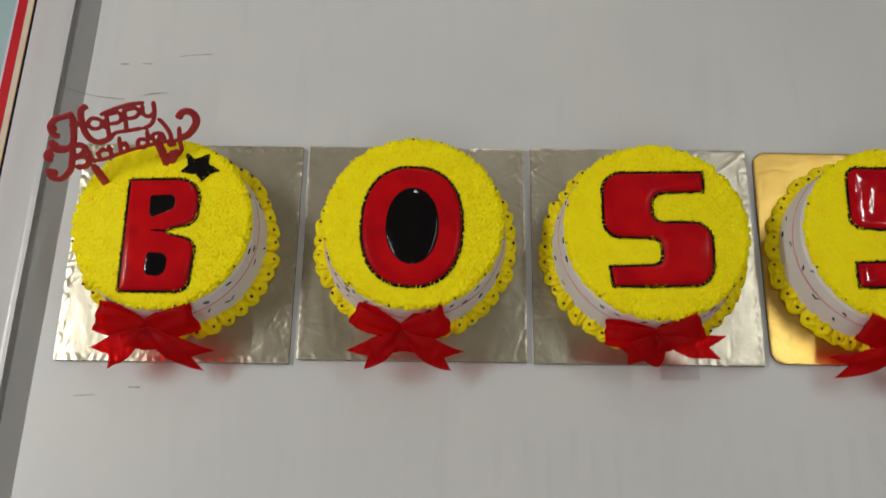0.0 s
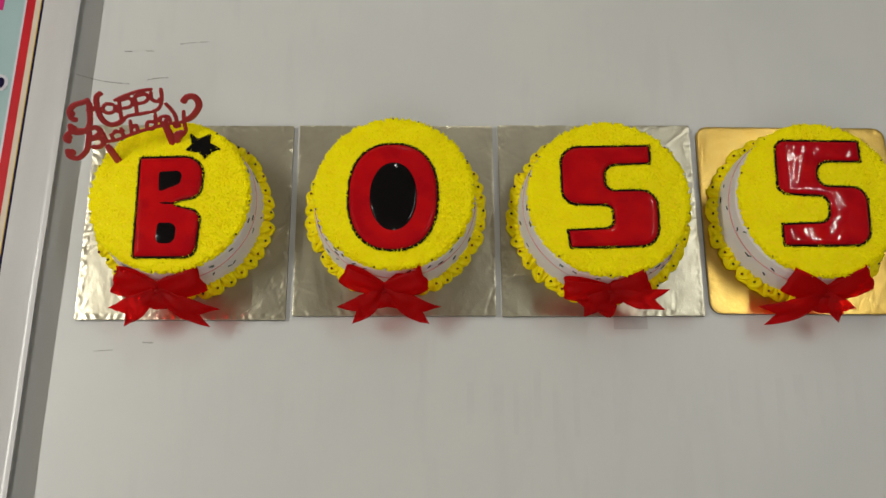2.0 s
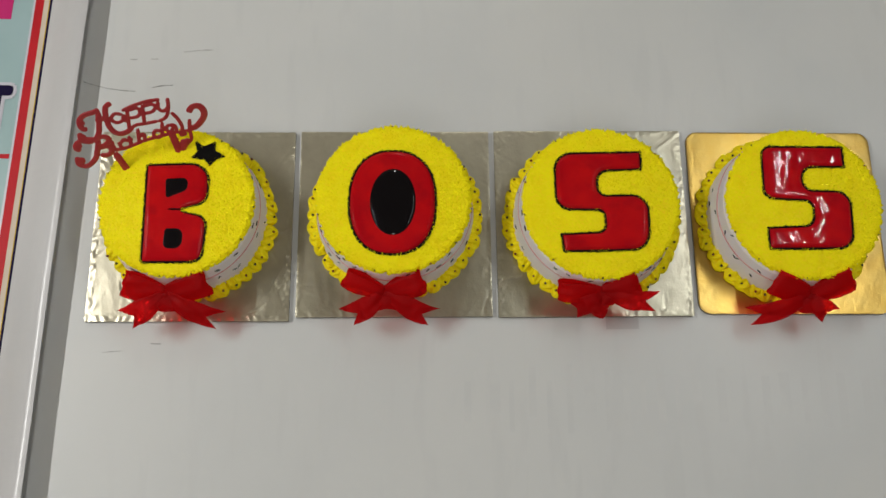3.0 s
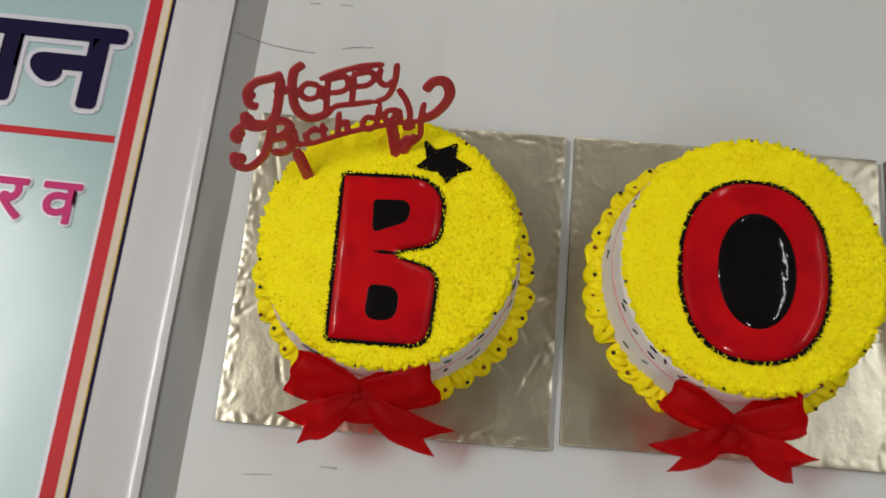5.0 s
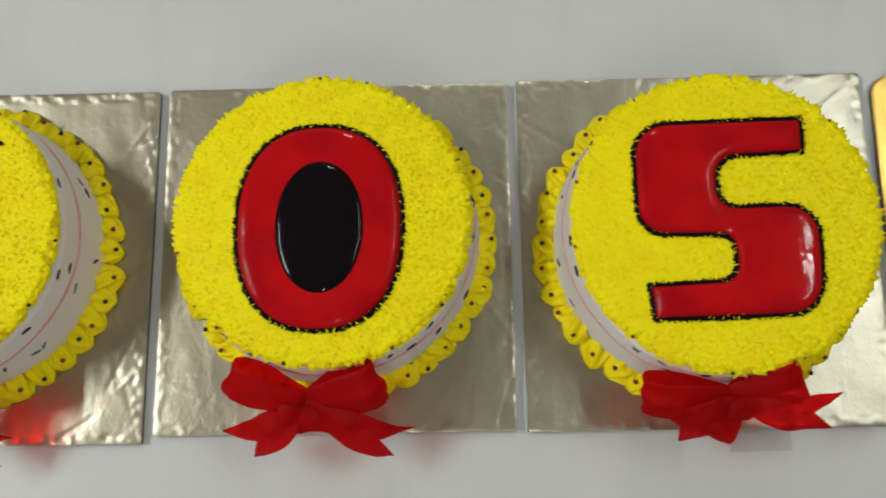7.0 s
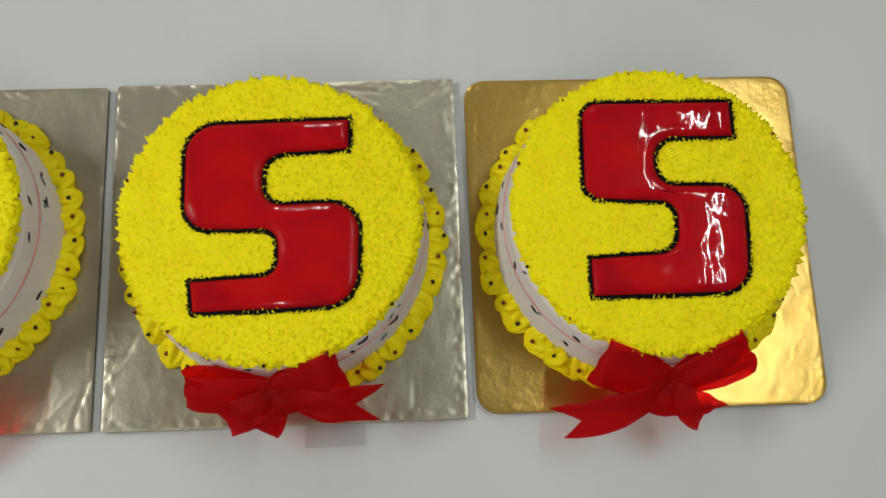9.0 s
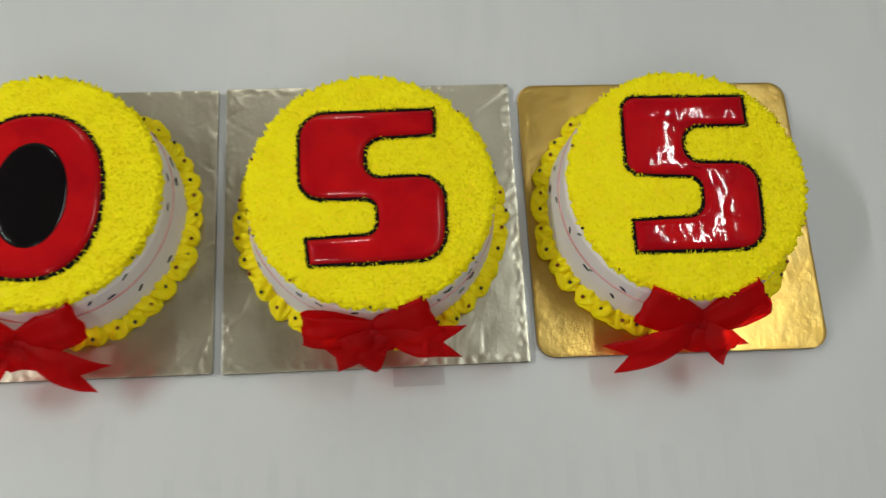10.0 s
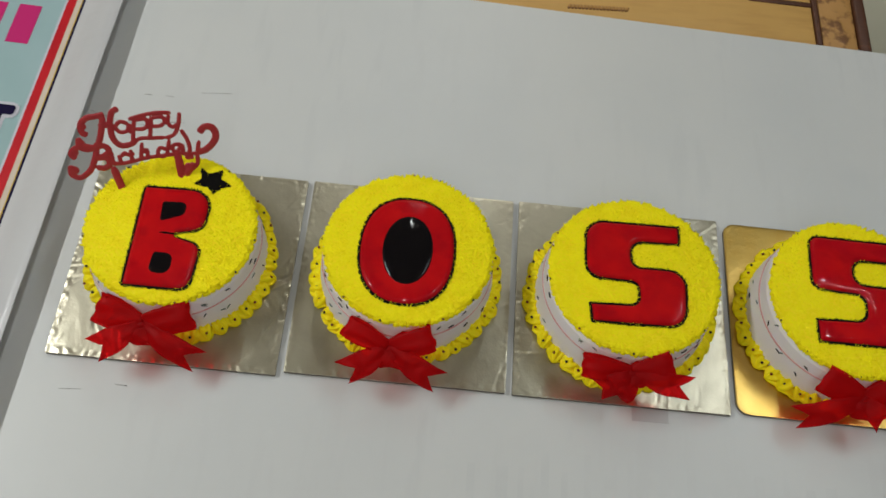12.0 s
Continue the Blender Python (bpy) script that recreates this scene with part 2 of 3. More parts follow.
def oval(cx, cy, a, b, power=2.0, inset=0.0, n=72):
    out = []
    for i in range(n):
        t = 2 * math.pi * i / n
        c, s = math.cos(t), math.sin(t)
        out.append(Vector((cx + (a - inset) * math.copysign(abs(c) ** (2 / power), c), cy + (b - inset) * math.copysign(abs(s) ** (2 / power), s))) / 1000)
    return out


def inside(p, outline):
    got, j = False, len(outline) - 1
    for i in range(len(outline)):
        a, b = outline[i], outline[j]
        if (a.y > p[1]) != (b.y > p[1]) and p[0] < (b.x - a.x) * (p[1] - a.y) / (b.y - a.y) + a.x:
            got = not got
        j = i
    return got


def resample(outline, step):
    out, left = [], 0.0
    for a, b in zip(outline, outline[1:] + outline[:1]):
        d = (b - a).length
        while left < d:
            out.append(a + (b - a) * (left / d))
            left += step
        left -= d
    return out


def spikes(points, rng, height, base, spread, lean=None):
    """Mesh data of many tiny piped tips. points: (x, y, z); lean: function of the point, giving a slant."""
    verts, faces = [], []
    for x, y, z in points:
        k = len(verts)
        turn, h, w = rng.uniform(0, 1.6), height * rng.uniform(0.6, 1.25), base * rng.uniform(0.8, 1.25)
        for q in range(4):
            a = turn + q * math.pi / 2
            verts.append((x + w * math.cos(a), y + w * math.sin(a), z - 0.0012))
        lx, ly = lean(x, y) if lean else (0, 0)
        verts.append((x + lx + spread * rng.uniform(-1, 1), y + ly + spread * rng.uniform(-1, 1), z + h))
        faces += [(k, k + 1, k + 4), (k + 1, k + 2, k + 4), (k + 2, k + 3, k + 4), (k + 3, k, k + 4)]
    return verts, faces


def mesh_from(name, verts, faces, mat):
    me = bpy.data.meshes.new(name)
    me.from_pydata(verts, [], faces)
    me.materials.append(mat)
    me.shade_smooth()
    return me


# ---------------------------------------------------------------- the room
def slab(name, x0, y0, z0, x1, y1, z1, mat, label, category):
    ob = new(name, mesh_of(name, box(bmesh.new(), x0, y0, z0, x1, y1, z1), mat, False))
    return tagged(ob, label, category, kind="structure")


slab("floor", -3, -3, -0.1, 3, 3, 0, FLOOR, "pale greenish floor of the shop room", "floor")
slab("ceiling", -3, -3, CEIL, 3, 3, CEIL + 0.1, CEILING, "plain off-white painted ceiling", "ceiling")
slab("wall_north", -3, 3, 0, 3, 3.12, CEIL, WALL, "plain beige painted wall", "wall")
slab("wall_south", -3, -3.12, 0, 3, -3, CEIL, WALL, "plain beige painted wall", "wall")
slab("wall_east", 3, -3, 0, 3.12, 3, CEIL, WALL, "plain beige painted wall", "wall")
slab("wall_west", -3.12, -3, 0, -3, 3, CEIL, WALL, "plain beige painted wall", "wall")

# all tubes hang out of view; the southern one is only added fill
for x, y, watts, colour in LAMPS:
    lamp = empty("ceiling_light", pose(x, y, CEIL), "unseen white tube light under the ceiling, one of them added fill", "light", "tube lights")
    part("housing", box(bmesh.new(), -0.035, -0.63, -0.05, 0.035, 0.63, 0, 0.008), HOUSING, lamp)
    part("tube", sweep(bmesh.new(), [Vector((0, -0.6 + 0.1 * i, -0.075)) for i in range(13)], 0.014), TUBE, lamp, "glowing white tube")

# ---------------------------------------------------------------- the tables and the white sheet
TOP = 0.75
table = empty("table", pose(0.05, -0.08, 0), "plain table under a white plastic sheet", "table")
part("tabletop", box(bmesh.new(), -1.2, -0.66, 0.713, 1.2, 0.66, TOP - 0.0025, 0.004), WOOD, table)
for sx in (-1, 1):
    for sy in (-1, 1):
        part("leg", box(bmesh.new(), sx * 1.12 - 0.03, sy * 0.58 - 0.03, 0, sx * 1.12 + 0.03, sy * 0.58 + 0.03, 0.715, 0.004), WOOD, table)


def plastic_sheet():
    sheet = empty("plastic_sheet", pose(0, 0, 0), "greyish white plastic banner sheet, print side down, covering the table", "tablecloth")
    bm = bmesh.new()
    corners = ((-1.12, -0.72), (1.22, -0.72), (1.22, 0.581), (-1.12, 0.626))
    rings(bm, [[(x, y, TOP - 0.0012) for x, y in corners], [(x, y, TOP) for x, y in corners]], True, True)
    part("cloth", bm, SHEET, sheet, smooth=False)
    # thin pen strokes and scuffs on the sheet: start, end, sag, width
    for x0, y0, x1, y1, sag, w in ((-0.308, 0.331, -0.252, 0.318, -0.002, 0.0011), (-0.252, 0.318, -0.235, 0.317, 0, 0.0014), (-0.212, 0.323, -0.184, 0.327, 0.001, 0.0012), (-0.246, 0.366, -0.236, 0.366, 0, 0.0012),
                                   (-0.218, 0.367, -0.206, 0.367, 0, 0.0012), (-0.172, 0.378, -0.132, 0.382, 0.001, 0.001), (-0.184, -0.0375, -0.170, -0.038, 0, 0.0012), (-0.244, -0.049, -0.219, -0.047, 0, 0.0008)):
        bm = bmesh.new()
        line = [Vector((x0 + (x1 - x0) * t / 8, y0 + (y1 - y0) * t / 8 + sag * math.sin(math.pi * t / 8), TOP + 0.0004)) for t in range(9)]
        sweep(bm, line, w / 2, flat=0.3, sides=6)
        part("pen_mark", bm, INK, sheet, "faint dark pen stroke")
    # print that shows faintly through from the other side
    rng = random.Random(71)
    x = 0.22
    while x < 0.95:
        w, low, high = rng.uniform(0.006, 0.015), rng.uniform(-0.155, -0.125), rng.uniform(-0.085, -0.06)
        part("show_through_bar", box(bmesh.new(), x, low, TOP, x + w, high, TOP + 0.00015), GHOST, sheet, smooth=False)
        x += w + rng.uniform(0.008, 0.024)
    return sheet


plastic_sheet()
bm = bmesh.new()
box(bm, -0.0215, -0.008, 0, 0.0215, 0.008, 0.0004)
tape = new("tape_piece", mesh_of("tape_piece", bm, TAPE, False))
tape.matrix_basis = pose(0.428, -0.0085, TOP + 0.0002, 0, 0, 1)
tagged(tape, "faint grey strip of tape on the white sheet", "tape")


def wooden_table():
    t = empty("wooden_table", pose(0, 0, 0), "tan wooden table with carved border and dark inlay", "table")
    y0, y1, x0, x1 = 0.62, 1.12, -0.55, 0.765
    part("tabletop", box(bmesh.new(), x0, y0 - 0.03, 0.70, 0.698, y1, 0.742, 0.003), WOOD, t)
    part("carved_border", box(bmesh.new(), 0.707, y0 - 0.03, 0.70, 0.762, y1, 0.743, 0.004), WOOD_CARVED, t, "carved mottled wooden border")
    part("inlay_strip", box(bmesh.new(), 0.698, y0 - 0.03, 0.70, 0.707, y1, 0.745, 0.002), WOOD_DARK, t, "dark wooden inlay strip")
    part("edge_strip", box(bmesh.new(), 0.762, y0 - 0.03, 0.69, 0.780, y1, 0.748, 0.004), WOOD_DARK, t, "dark wooden edge moulding")
    part("cross_inlay", box(bmesh.new(), 0.60, 0.672, 0.735, 0.698, 0.681, 0.7445, 0.002), WOOD_DARK, t, "dark wooden inlay strip")
    bead = bmesh.new()
    bmesh.ops.create_icosphere(bead, subdivisions=2, radius=0.0042, matrix=Matrix.Diagonal((0.7, 1.25, 0.5, 1)))
    me = mesh_of("bead", bead, WOOD_CARVED)
    for i in range(17):
        child("bead", me, t, pose(0.325 + 0.0054 * i, 0.618 + 0.0004 * i, 0.7425, 0, 0, -28))
    for lx in (-0.5, 0.72):
        for ly in (0.66, 1.06):
            part("leg", box(bmesh.new(), lx - 0.025, ly - 0.025, 0, lx + 0.025, ly + 0.025, 0.70, 0.004), WOOD, t)


wooden_table()


# ---------------------------------------------------------------- the printed banner with its rolled edge
def banner():
    b = empty("printed_banner", pose(-0.372, 0.0935, TOP, 0, 0, -0.9), "light blue printed banner with red border and curled white edge", "banner")

    def flat(name, x0, y0, x1, y1, z, mat, label=""):
        return part(name, box(bmesh.new(), x0, y0, z - 0.0004, x1, y1, z), mat, b, label, smooth=False)

    z = 0.0014
    flat("print_sheet", -0.74, -0.78, -0.0245, 0.46, z, PRINT, "light blue printed sheet")
    flat("red_stripe", -0.0215, -0.78, -0.0095, 0.46, z + 0.0002, PRINT_RED, "red border stripe")
    flat("cream_stripe", -0.0245, -0.78, -0.0215, 0.46, z + 0.0001, PRINT_WHITE)
    flat("cream_stripe", -0.0095, -0.78, -0.0026, 0.46, z, PRINT_CREAM, "cream border stripe")
    flat("gold_line", -0.0026, -0.78, -0.0014, 0.46, z, PRINT_GOLD, "thin yellow line")
    flat("dark_line", -0.0014, -0.78, 0.0020, 0.46, z, PRINT_NAVY, "thin dark line")
    flat("red_rule", -0.30, 0.121, -0.0255, 0.1275, z + 0.0004, PRINT_RED, "red ruled line")
    # the white margin curls up from the table; its free edge stands clear and shades the sheet below
    profile = smooth_line([(0.0020, 0.0014, 0), (0.011, 0.0052, 0), (0.022, 0.0120, 0), (0.034, 0.0200, 0), (0.046, 0.0265, 0), (0.056, 0.0297, 0), (0.0640, 0.0300, 0)], 5)
    loops = []
    for j in range(63):
        y = -0.79 + 1.26 * j / 62
        lift = 1 + 0.08 * noise.noise((5, 2, 3.1 * y)) + 0.03 * noise.noise((1, 7, 11 * y))
        wander = 0.0022 * noise.noise((3.3, 9.1, 2.6 * y))
        loop = [(p.x + wander * p.x / 0.06, y, p.y * lift) for p in profile]
        loops.append(loop + [(x, yy, h - 0.0006) for x, yy, h in reversed(loop)])
    curl = part("rolled_edge", rings(bmesh.new(), loops, True, True), ROLL, b, "curled-up white edge")
    curl.data.set_sharp_from_angle(angle=radians(50))

    def letters(text, size, right, low, mat, name, label, stretch=1.0, edge=0.0, z_up=0.0):
        c = bpy.data.curves.new(name, "FONT")
        c.body, c.size, c.align_x = text, size, "RIGHT"
        ob = new(name, c)
        bpy.context.view_layer.update()
        got = bpy.data.meshes.new_from_object(ob.evaluated_get(bpy.context.evaluated_depsgraph_get()))
        bpy.data.objects.remove(ob)
        base = [(v.co.x * stretch, v.co.y) for v in got.vertices]
        flats = [tuple(f.vertices) for f in got.polygons]
        # crossing pieces of a letter lie a hair above one another
        layer = list(range(len(base)))
        for step in range(40):
            for f in flats:
                low_one = min(layer[q] for q in f)
                for q in f:
                    layer[q] = low_one
        rank = {q: i for i, q in enumerate(sorted(set(layer)))}
        verts, faces = [], []
        for k in range(13):
            dx, dy = (0, 0) if k == 12 else (edge * math.cos(k * math.pi / 6), edge * math.sin(k * math.pi / 6))
            faces += [tuple(q + len(verts) for q in f) for f in flats]
            verts += [(x + dx, y + dy, k * 0.00005 + 0.00001 * rank[q]) for (x, y), q in zip(base, layer)]
        return child(name, mesh_from(name, verts, faces, mat), b, Matrix.Translation((right, low, z + 0.0005 + z_up)), label)

    # thick word, twice: pale edge below, dark face above
    letters("शन", 0.116, -0.039, 0.153, PRINT_WHITE, "lettering_edge", "pale edge of the large lettering", 1.2, 0.0085)
    letters("शन", 0.116, -0.039, 0.153, PRINT_NAVY, "lettering", "large dark blue lettering", 1.2, 0.0036, 0.0009)
    letters("यार व", 0.055, -0.044, 0.045, PRINT_WHITE, "lettering_edge", "pale edge of the small lettering", 1.0, 0.0032)
    letters("यार व", 0.055, -0.044, 0.045, PRINT_PINK, "lettering", "magenta lettering", 1.0, 0.0012, 0.0009)
    letters("E", 0.040, -0.087, -0.096, PRINT_WHITE, "lettering_edge", "pale edge of a capital letter", 1.1, 0.003)
    letters("E", 0.040, -0.087, -0.096, PRINT_NAVY, "lettering", "dark blue capital letter", 1.1, 0.0015, 0.0009)
    for i in range(5):
        x = -0.068 - 0.047 * i
        flat("number_bar", x - 0.0155, 0.332, x + 0.0155, 0.40, z + 0.0005, PRINT_PINK, "magenta bar in place of a numeral")
    # the picture of a yellow cake at the banner's lower end
    bm = bmesh.new()
    shape = rounded([(-190, -250, 30), (-58, -250, 22), (-63, -205, 16), (-66, -150, 20), (-84, -138, 12), (-190, -138, 20)])
    rings(bm, [[(p.x, p.y, z + 0.0002) for p in shape], [(p.x, p.y, z + 0.0005) for p in shape]])
    part("printed_cake", bm, PRINT_YELLOW, b, "printed picture of a yellow cake", smooth=False)
    for x, y in ((-78, -176), (-80, -218), (-112, -196), (-118, -232), (-104, -162)):
        bm = bmesh.new()
        tri = rounded([(x - 6, y - 5, 1), (x + 5, y - 4, 1), (x + 4, y + 6, 1)])
        rings(bm, [[(p.x, p.y, z + 0.0006) for p in tri], [(p.x, p.y, z + 0.0009) for p in tri]])
        part("printed_chip", bm, PRINT_BROWN, b, smooth=False)


banner()


# ---------------------------------------------------------------- cake boards
BOARD = 0.006


def cake_board(x0, y0, w, d, turn, corner, mat, label, seed, crease):
    ob = empty("cake_board", pose(x0 + w / 2, y0 + d / 2, TOP + 0.0003, 0, 0, turn), label, "cake board", "boards in a row")
    hw, hd = w * 500, d * 500
    square = [(-hw, -hd, corner), (hw, -hd, corner), (hw, hd, corner), (-hw, hd, corner)]
    base, top = rounded(square, 0.4), rounded(square)
    part("core", rings(bmesh.new(), [[(p.x, p.y, 0) for p in base], [(p.x, p.y, 0.0008) for p in top], [(p.x, p.y, 0.0044) for p in top]], True, True), BOARD_EDGE, ob, "dark cut edge", smooth=False)
    bm = bmesh.new()
    n = 170
    grid = []
    rng = random.Random(int(seed * 100))
    # sharp folds: start, way, length and height of each; more of them near the rim
    folds = []
    for k in range(int(16 + 16000 * crease)):
        a, u, v = rng.uniform(0, math.pi), rng.uniform(-1, 1), rng.uniform(-1, 1)
        if k % 2:
            u = math.copysign(rng.uniform(0.8, 1), u)
        folds.append((u * w / 2, v * d / 2, math.cos(a), math.sin(a), rng.uniform(0.006, 0.028), crease * rng.uniform(0.25, 0.6) * rng.choice((-1, 1))))
    for j in range(n + 1):
        row = []
        for i in range(n + 1):
            u, v = 2 * i / n - 1, 2 * j / n - 1
            x, y = u * hw / 1000, v * hd / 1000
            # pull the corners in to their rounding
            cx, cy = abs(x) - (hw - corner) / 1000, abs(y) - (hd - corner) / 1000
            if cx > 0 and cy > 0:
                far = math.hypot(cx, cy)
                k = max(cx, cy) / far
                x -= math.copysign(cx * (1 - k), x)
                y -= math.copysign(cy * (1 - k), y)
            rim = max(abs(u), abs(v))
            lift = crease * (0.8 * noise.noise((14 * x + seed, 14 * y, seed)) + 0.22 * noise.noise((45 * x, 45 * y + seed, 2.0)))
            for fx, fy, ca, sa, length, high in folds:
                dx, dy = x - fx, y - fy
                along, off = dx * ca + dy * sa, dy * ca - dx * sa
                if abs(off) < 0.004 and abs(along) < length:
                    lift += high * max(0.0, 1 - abs(off) / 0.0028) * (1 - (along / length) ** 2)
            if rim > 0.95:
                lift += crease * 0.7 * noise.noise((170 * x, 170 * y, seed))
            row.append(bm.verts.new((x, y, BOARD - 0.0003 + lift * 0.6 - (0.0002 if rim > 0.999 else 0))))
        grid.append(row)
    for j in range(n):
        for i in range(n):
            bm.faces.new((grid[j][i], grid[j][i + 1], grid[j + 1][i + 1], grid[j + 1][i]))
    rim = [e for e in bm.edges if e.is_boundary]
    down = bmesh.ops.extrude_edge_only(bm, edges=rim)
    for v in down["geom"]:
        if isinstance(v, bmesh.types.BMVert):
            v.co.z = 0.0047
    foil = part("foil", bm, mat, ob, "wrinkled shiny foil")
    foil.data.set_sharp_from_angle(angle=radians(35))
    return ob


cake_board(-0.270, -0.0095, 0.262, 0.2635, 0.3, 1.5, SILVER, "square silver foil cake board with creases, bright at one corner", 1.3, 0.0016)
cake_board(0.000, -0.0025, 0.2565, 0.2595, 0.5, 1.5, SILVER, "square silver foil cake board, smooth and dull", 4.7, 0.0009)
cake_board(0.264, -0.001, 0.2575, 0.2615, 0.6, 1.5, SILVER, "square silver foil cake board with a few wrinkles", 8.1, 0.0011)
cake_board(0.529, 0.0035, 0.256, 0.257, 0.2, 16, GOLD, "square gold foil cake board with rounded corners", 2.9, 0.0003)


# ---------------------------------------------------------------- the cakes
def shell_mesh(seed):
    """One ruffled blob of the piped border: five ridges from a tail at the cake to a broad wavy lip."""
    bm = bmesh.new()
    loops = []
    for j in range(10):
        t = j / 9
        x = -0.010 + 0.0190 * t
        swell = math.sin(math.pi * min(1.0, 0.22 + 0.74 * t)) ** 0.6
        half, high = 0.0112 * swell, 0.0138 * swell * (1.0 - 0.25 * t)
        loop = []
        for k in range(25):
            a = math.pi * k / 24
            ridge = 1 + 0.20 * math.cos(8 * a + 0.35 * j * (1 if seed % 2 else -1)) + 0.30 * noise.noise((2.6 * math.cos(a) + 3.1 * seed, 2.4 * t, 1.7 * math.sin(a)))
            loop.append((x + 0.0006 * t * math.cos(8 * a) + 0.0012 * noise.noise((seed, 3 * a, t)), half * math.cos(a) * ridge, max(0.0, high * math.sin(a) * ridge)))
        loops.append(loop)
    return mesh_of("shell", rings(bm, loops, True, True), YELLOW)


def pearl_mesh(mat):
    bm = bmesh.new()
    bmesh.ops.create_icosphere(bm, subdivisions=1, radius=0.0019)
    return mesh_of("sugar_pearl", bm, mat)


def sprinkle_mesh(mat):
    bm = bmesh.new()
    sweep(bm, [Vector((-0.0037, 0, 0)), Vector((-0.001, 0, 0.0004)), Vector((0.001, 0, 0.0004)), Vector((0.0037, 0, -0.0002))], 0.0010, sides=6)
    return mesh_of("sprinkle", bm, mat)


SHELLS, PEARLS, SPRINKLE = [shell_mesh(q) for q in range(5)], (pearl_mesh(CHOC), pearl_mesh(PEARL_RED)), (sprinkle_mesh(CHOC), sprinkle_mesh(CHOC), sprinkle_mesh(SUGAR_GREY))
HIGH = 0.0755


def gel(name, shape, parent, mat, z, label, rise=0.0022, steps=((0.4, 0.30), (1.2, 0.55), (2.4, 0.76), (3.8, 0.90), (5.2, 0.97), (6.4, 1.0))):
    """A domed pool of piping gel. shape: function of the inset in millimetres."""
    bm = bmesh.new()
    rings(bm, [[(p.x, p.y, z + h * rise) for p in shape(d)] for d, h in ((0.0, -0.6), (0.0, 0.15), *steps)], False, True)
    bm.normal_update()
    bmesh.ops.triangulate(bm, faces=[f for f in bm.faces if len(f.verts) > 4])
    return part(name, bm, mat, parent, label)


def side(z):
    """The radius of the slightly tapered side at a height."""
    return 0.1058 - 0.11 * z


def cake(x, y, label, shape, fills, seed, star=None, radius=0.1, red=RED_GEL):
    rng = random.Random(seed)
    c = empty("letter_cake", pose(x, y, TOP + BOARD + 0.0003), label, "cake", "letter cakes in a row")
    k = radius / 0.1
    part("body", lathe(bmesh.new(), [(0.1 * k, 0)] + [((side(0.001 * q) + (0.00035 if q % 2 else 0)) * k, 0.001 * q) for q in range(2, 63)] + [(0.094 * k, 0.069), (0.08 * k, 0.071)], 96, 0.0007, seed), CREAM, c, "white cream side")
    for z, r in ((0.0435, 0.0007),):
        line = [Vector(((side(z) + 0.0003) * k * math.cos(a), (side(z) + 0.0003) * k * math.sin(a), z + 0.0006 * math.sin(5 * a + seed))) for a in np.linspace(0, 2 * math.pi, 97)]
        part("pink_line", sweep(bmesh.new(), line, r, flat=2.1, sides=8), PINK_LINE, c, "thin pink cream line")
    part("top_icing", lathe(bmesh.new(), [(0.093 * k, 0.066), (0.0970 * k, 0.068), (0.0978 * k, 0.0715), (0.0955 * k, 0.0748), (0.09 * k, HIGH)], 120, 0.0016, seed + 5), YELLOW, c, "yellow cream top")
    # the yellow tips leave the letter and the star free
    free = shape(0.9)
    taken = [free] + ([star] if star else [])
    points = []
    step = 0.0028
    for i in range(-38, 39):
        for j in range(-38, 39):
            px, py = (i + rng.uniform(-0.45, 0.45)) * step, (j + rng.uniform(-0.45, 0.45)) * step
            if math.hypot(px, py) < 0.0955 * k and not any(inside((px, py), o) for o in taken):
                points.append((px, py, HIGH + 0.0003 + 0.0007 * noise.noise((95 * px + seed, 95 * py, 0.0))))
    for i in range(430):
        a = rng.uniform(0, 2 * math.pi)
        points.append((0.0968 * k * math.cos(a), 0.0968 * k * math.sin(a), rng.uniform(0.069, 0.0748)))

    def lean(px, py):
        d = math.hypot(px, py)
        edge = 0.0030 if d > 0.0950 * k else 0.0008
        return edge * px / d, edge * py / d

    verts, faces = spikes(points, rng, 0.0016, 0.0029, 0.0020, lean)
    # finer strands at the rim, and teeth that bite over the black outline
    rim = [(0.0960 * k * math.cos(a), 0.0960 * k * math.sin(a), rng.uniform(0.070, 0.0750)) for a in (rng.uniform(0, 2 * math.pi) for i in range(420))]
    more, faces2 = spikes(rim, rng, 0.0012, 0.0010, 0.0006, lambda px, py: (0.0034 * px / math.hypot(px, py), 0.0034 * py / math.hypot(px, py)))
    faces += [tuple(q + len(verts) for q in f) for f in faces2]
    verts += more
    for ring in [(shape, 0.0034)] + ([(lambda d: rounded(STAR_CORNERS, d), 0.0030)] if star else []):
        outer, inner = resample(ring[0](-0.6), ring[1]), ring[0](2.4)
        for p in outer:
            q = min(inner, key=lambda c: (c - p).length_squared)
            way = (q - p).normalized() * rng.uniform(0.0022, 0.0040)
            one, f1 = spikes([(p.x, p.y, HIGH + 0.0006)], rng, 0.0025, 0.0015, 0.0004, lambda a, b: (way.x, way.y))
            faces += [tuple(v + len(verts) for v in f) for f in f1]
            verts += one
    child("piped_icing", mesh_from("piped_icing", verts, faces, YELLOW_TIP), c, label="piped yellow cream tips", kind="stuff")
    # black outline: a low bank of cream with small tips
    bm = bmesh.new()
    rings(bm, [[(p.x, p.y, HIGH + h) for p in shape(d)] for d, h in ((0.0, -0.0005), (0.3, 0.0012), (1.0, 0.0021), (2.3, 0.0020), (3.4, 0.0006))], False, True)
    bm.normal_update()
    bmesh.ops.triangulate(bm, faces=[f for f in bm.faces if len(f.verts) > 4])
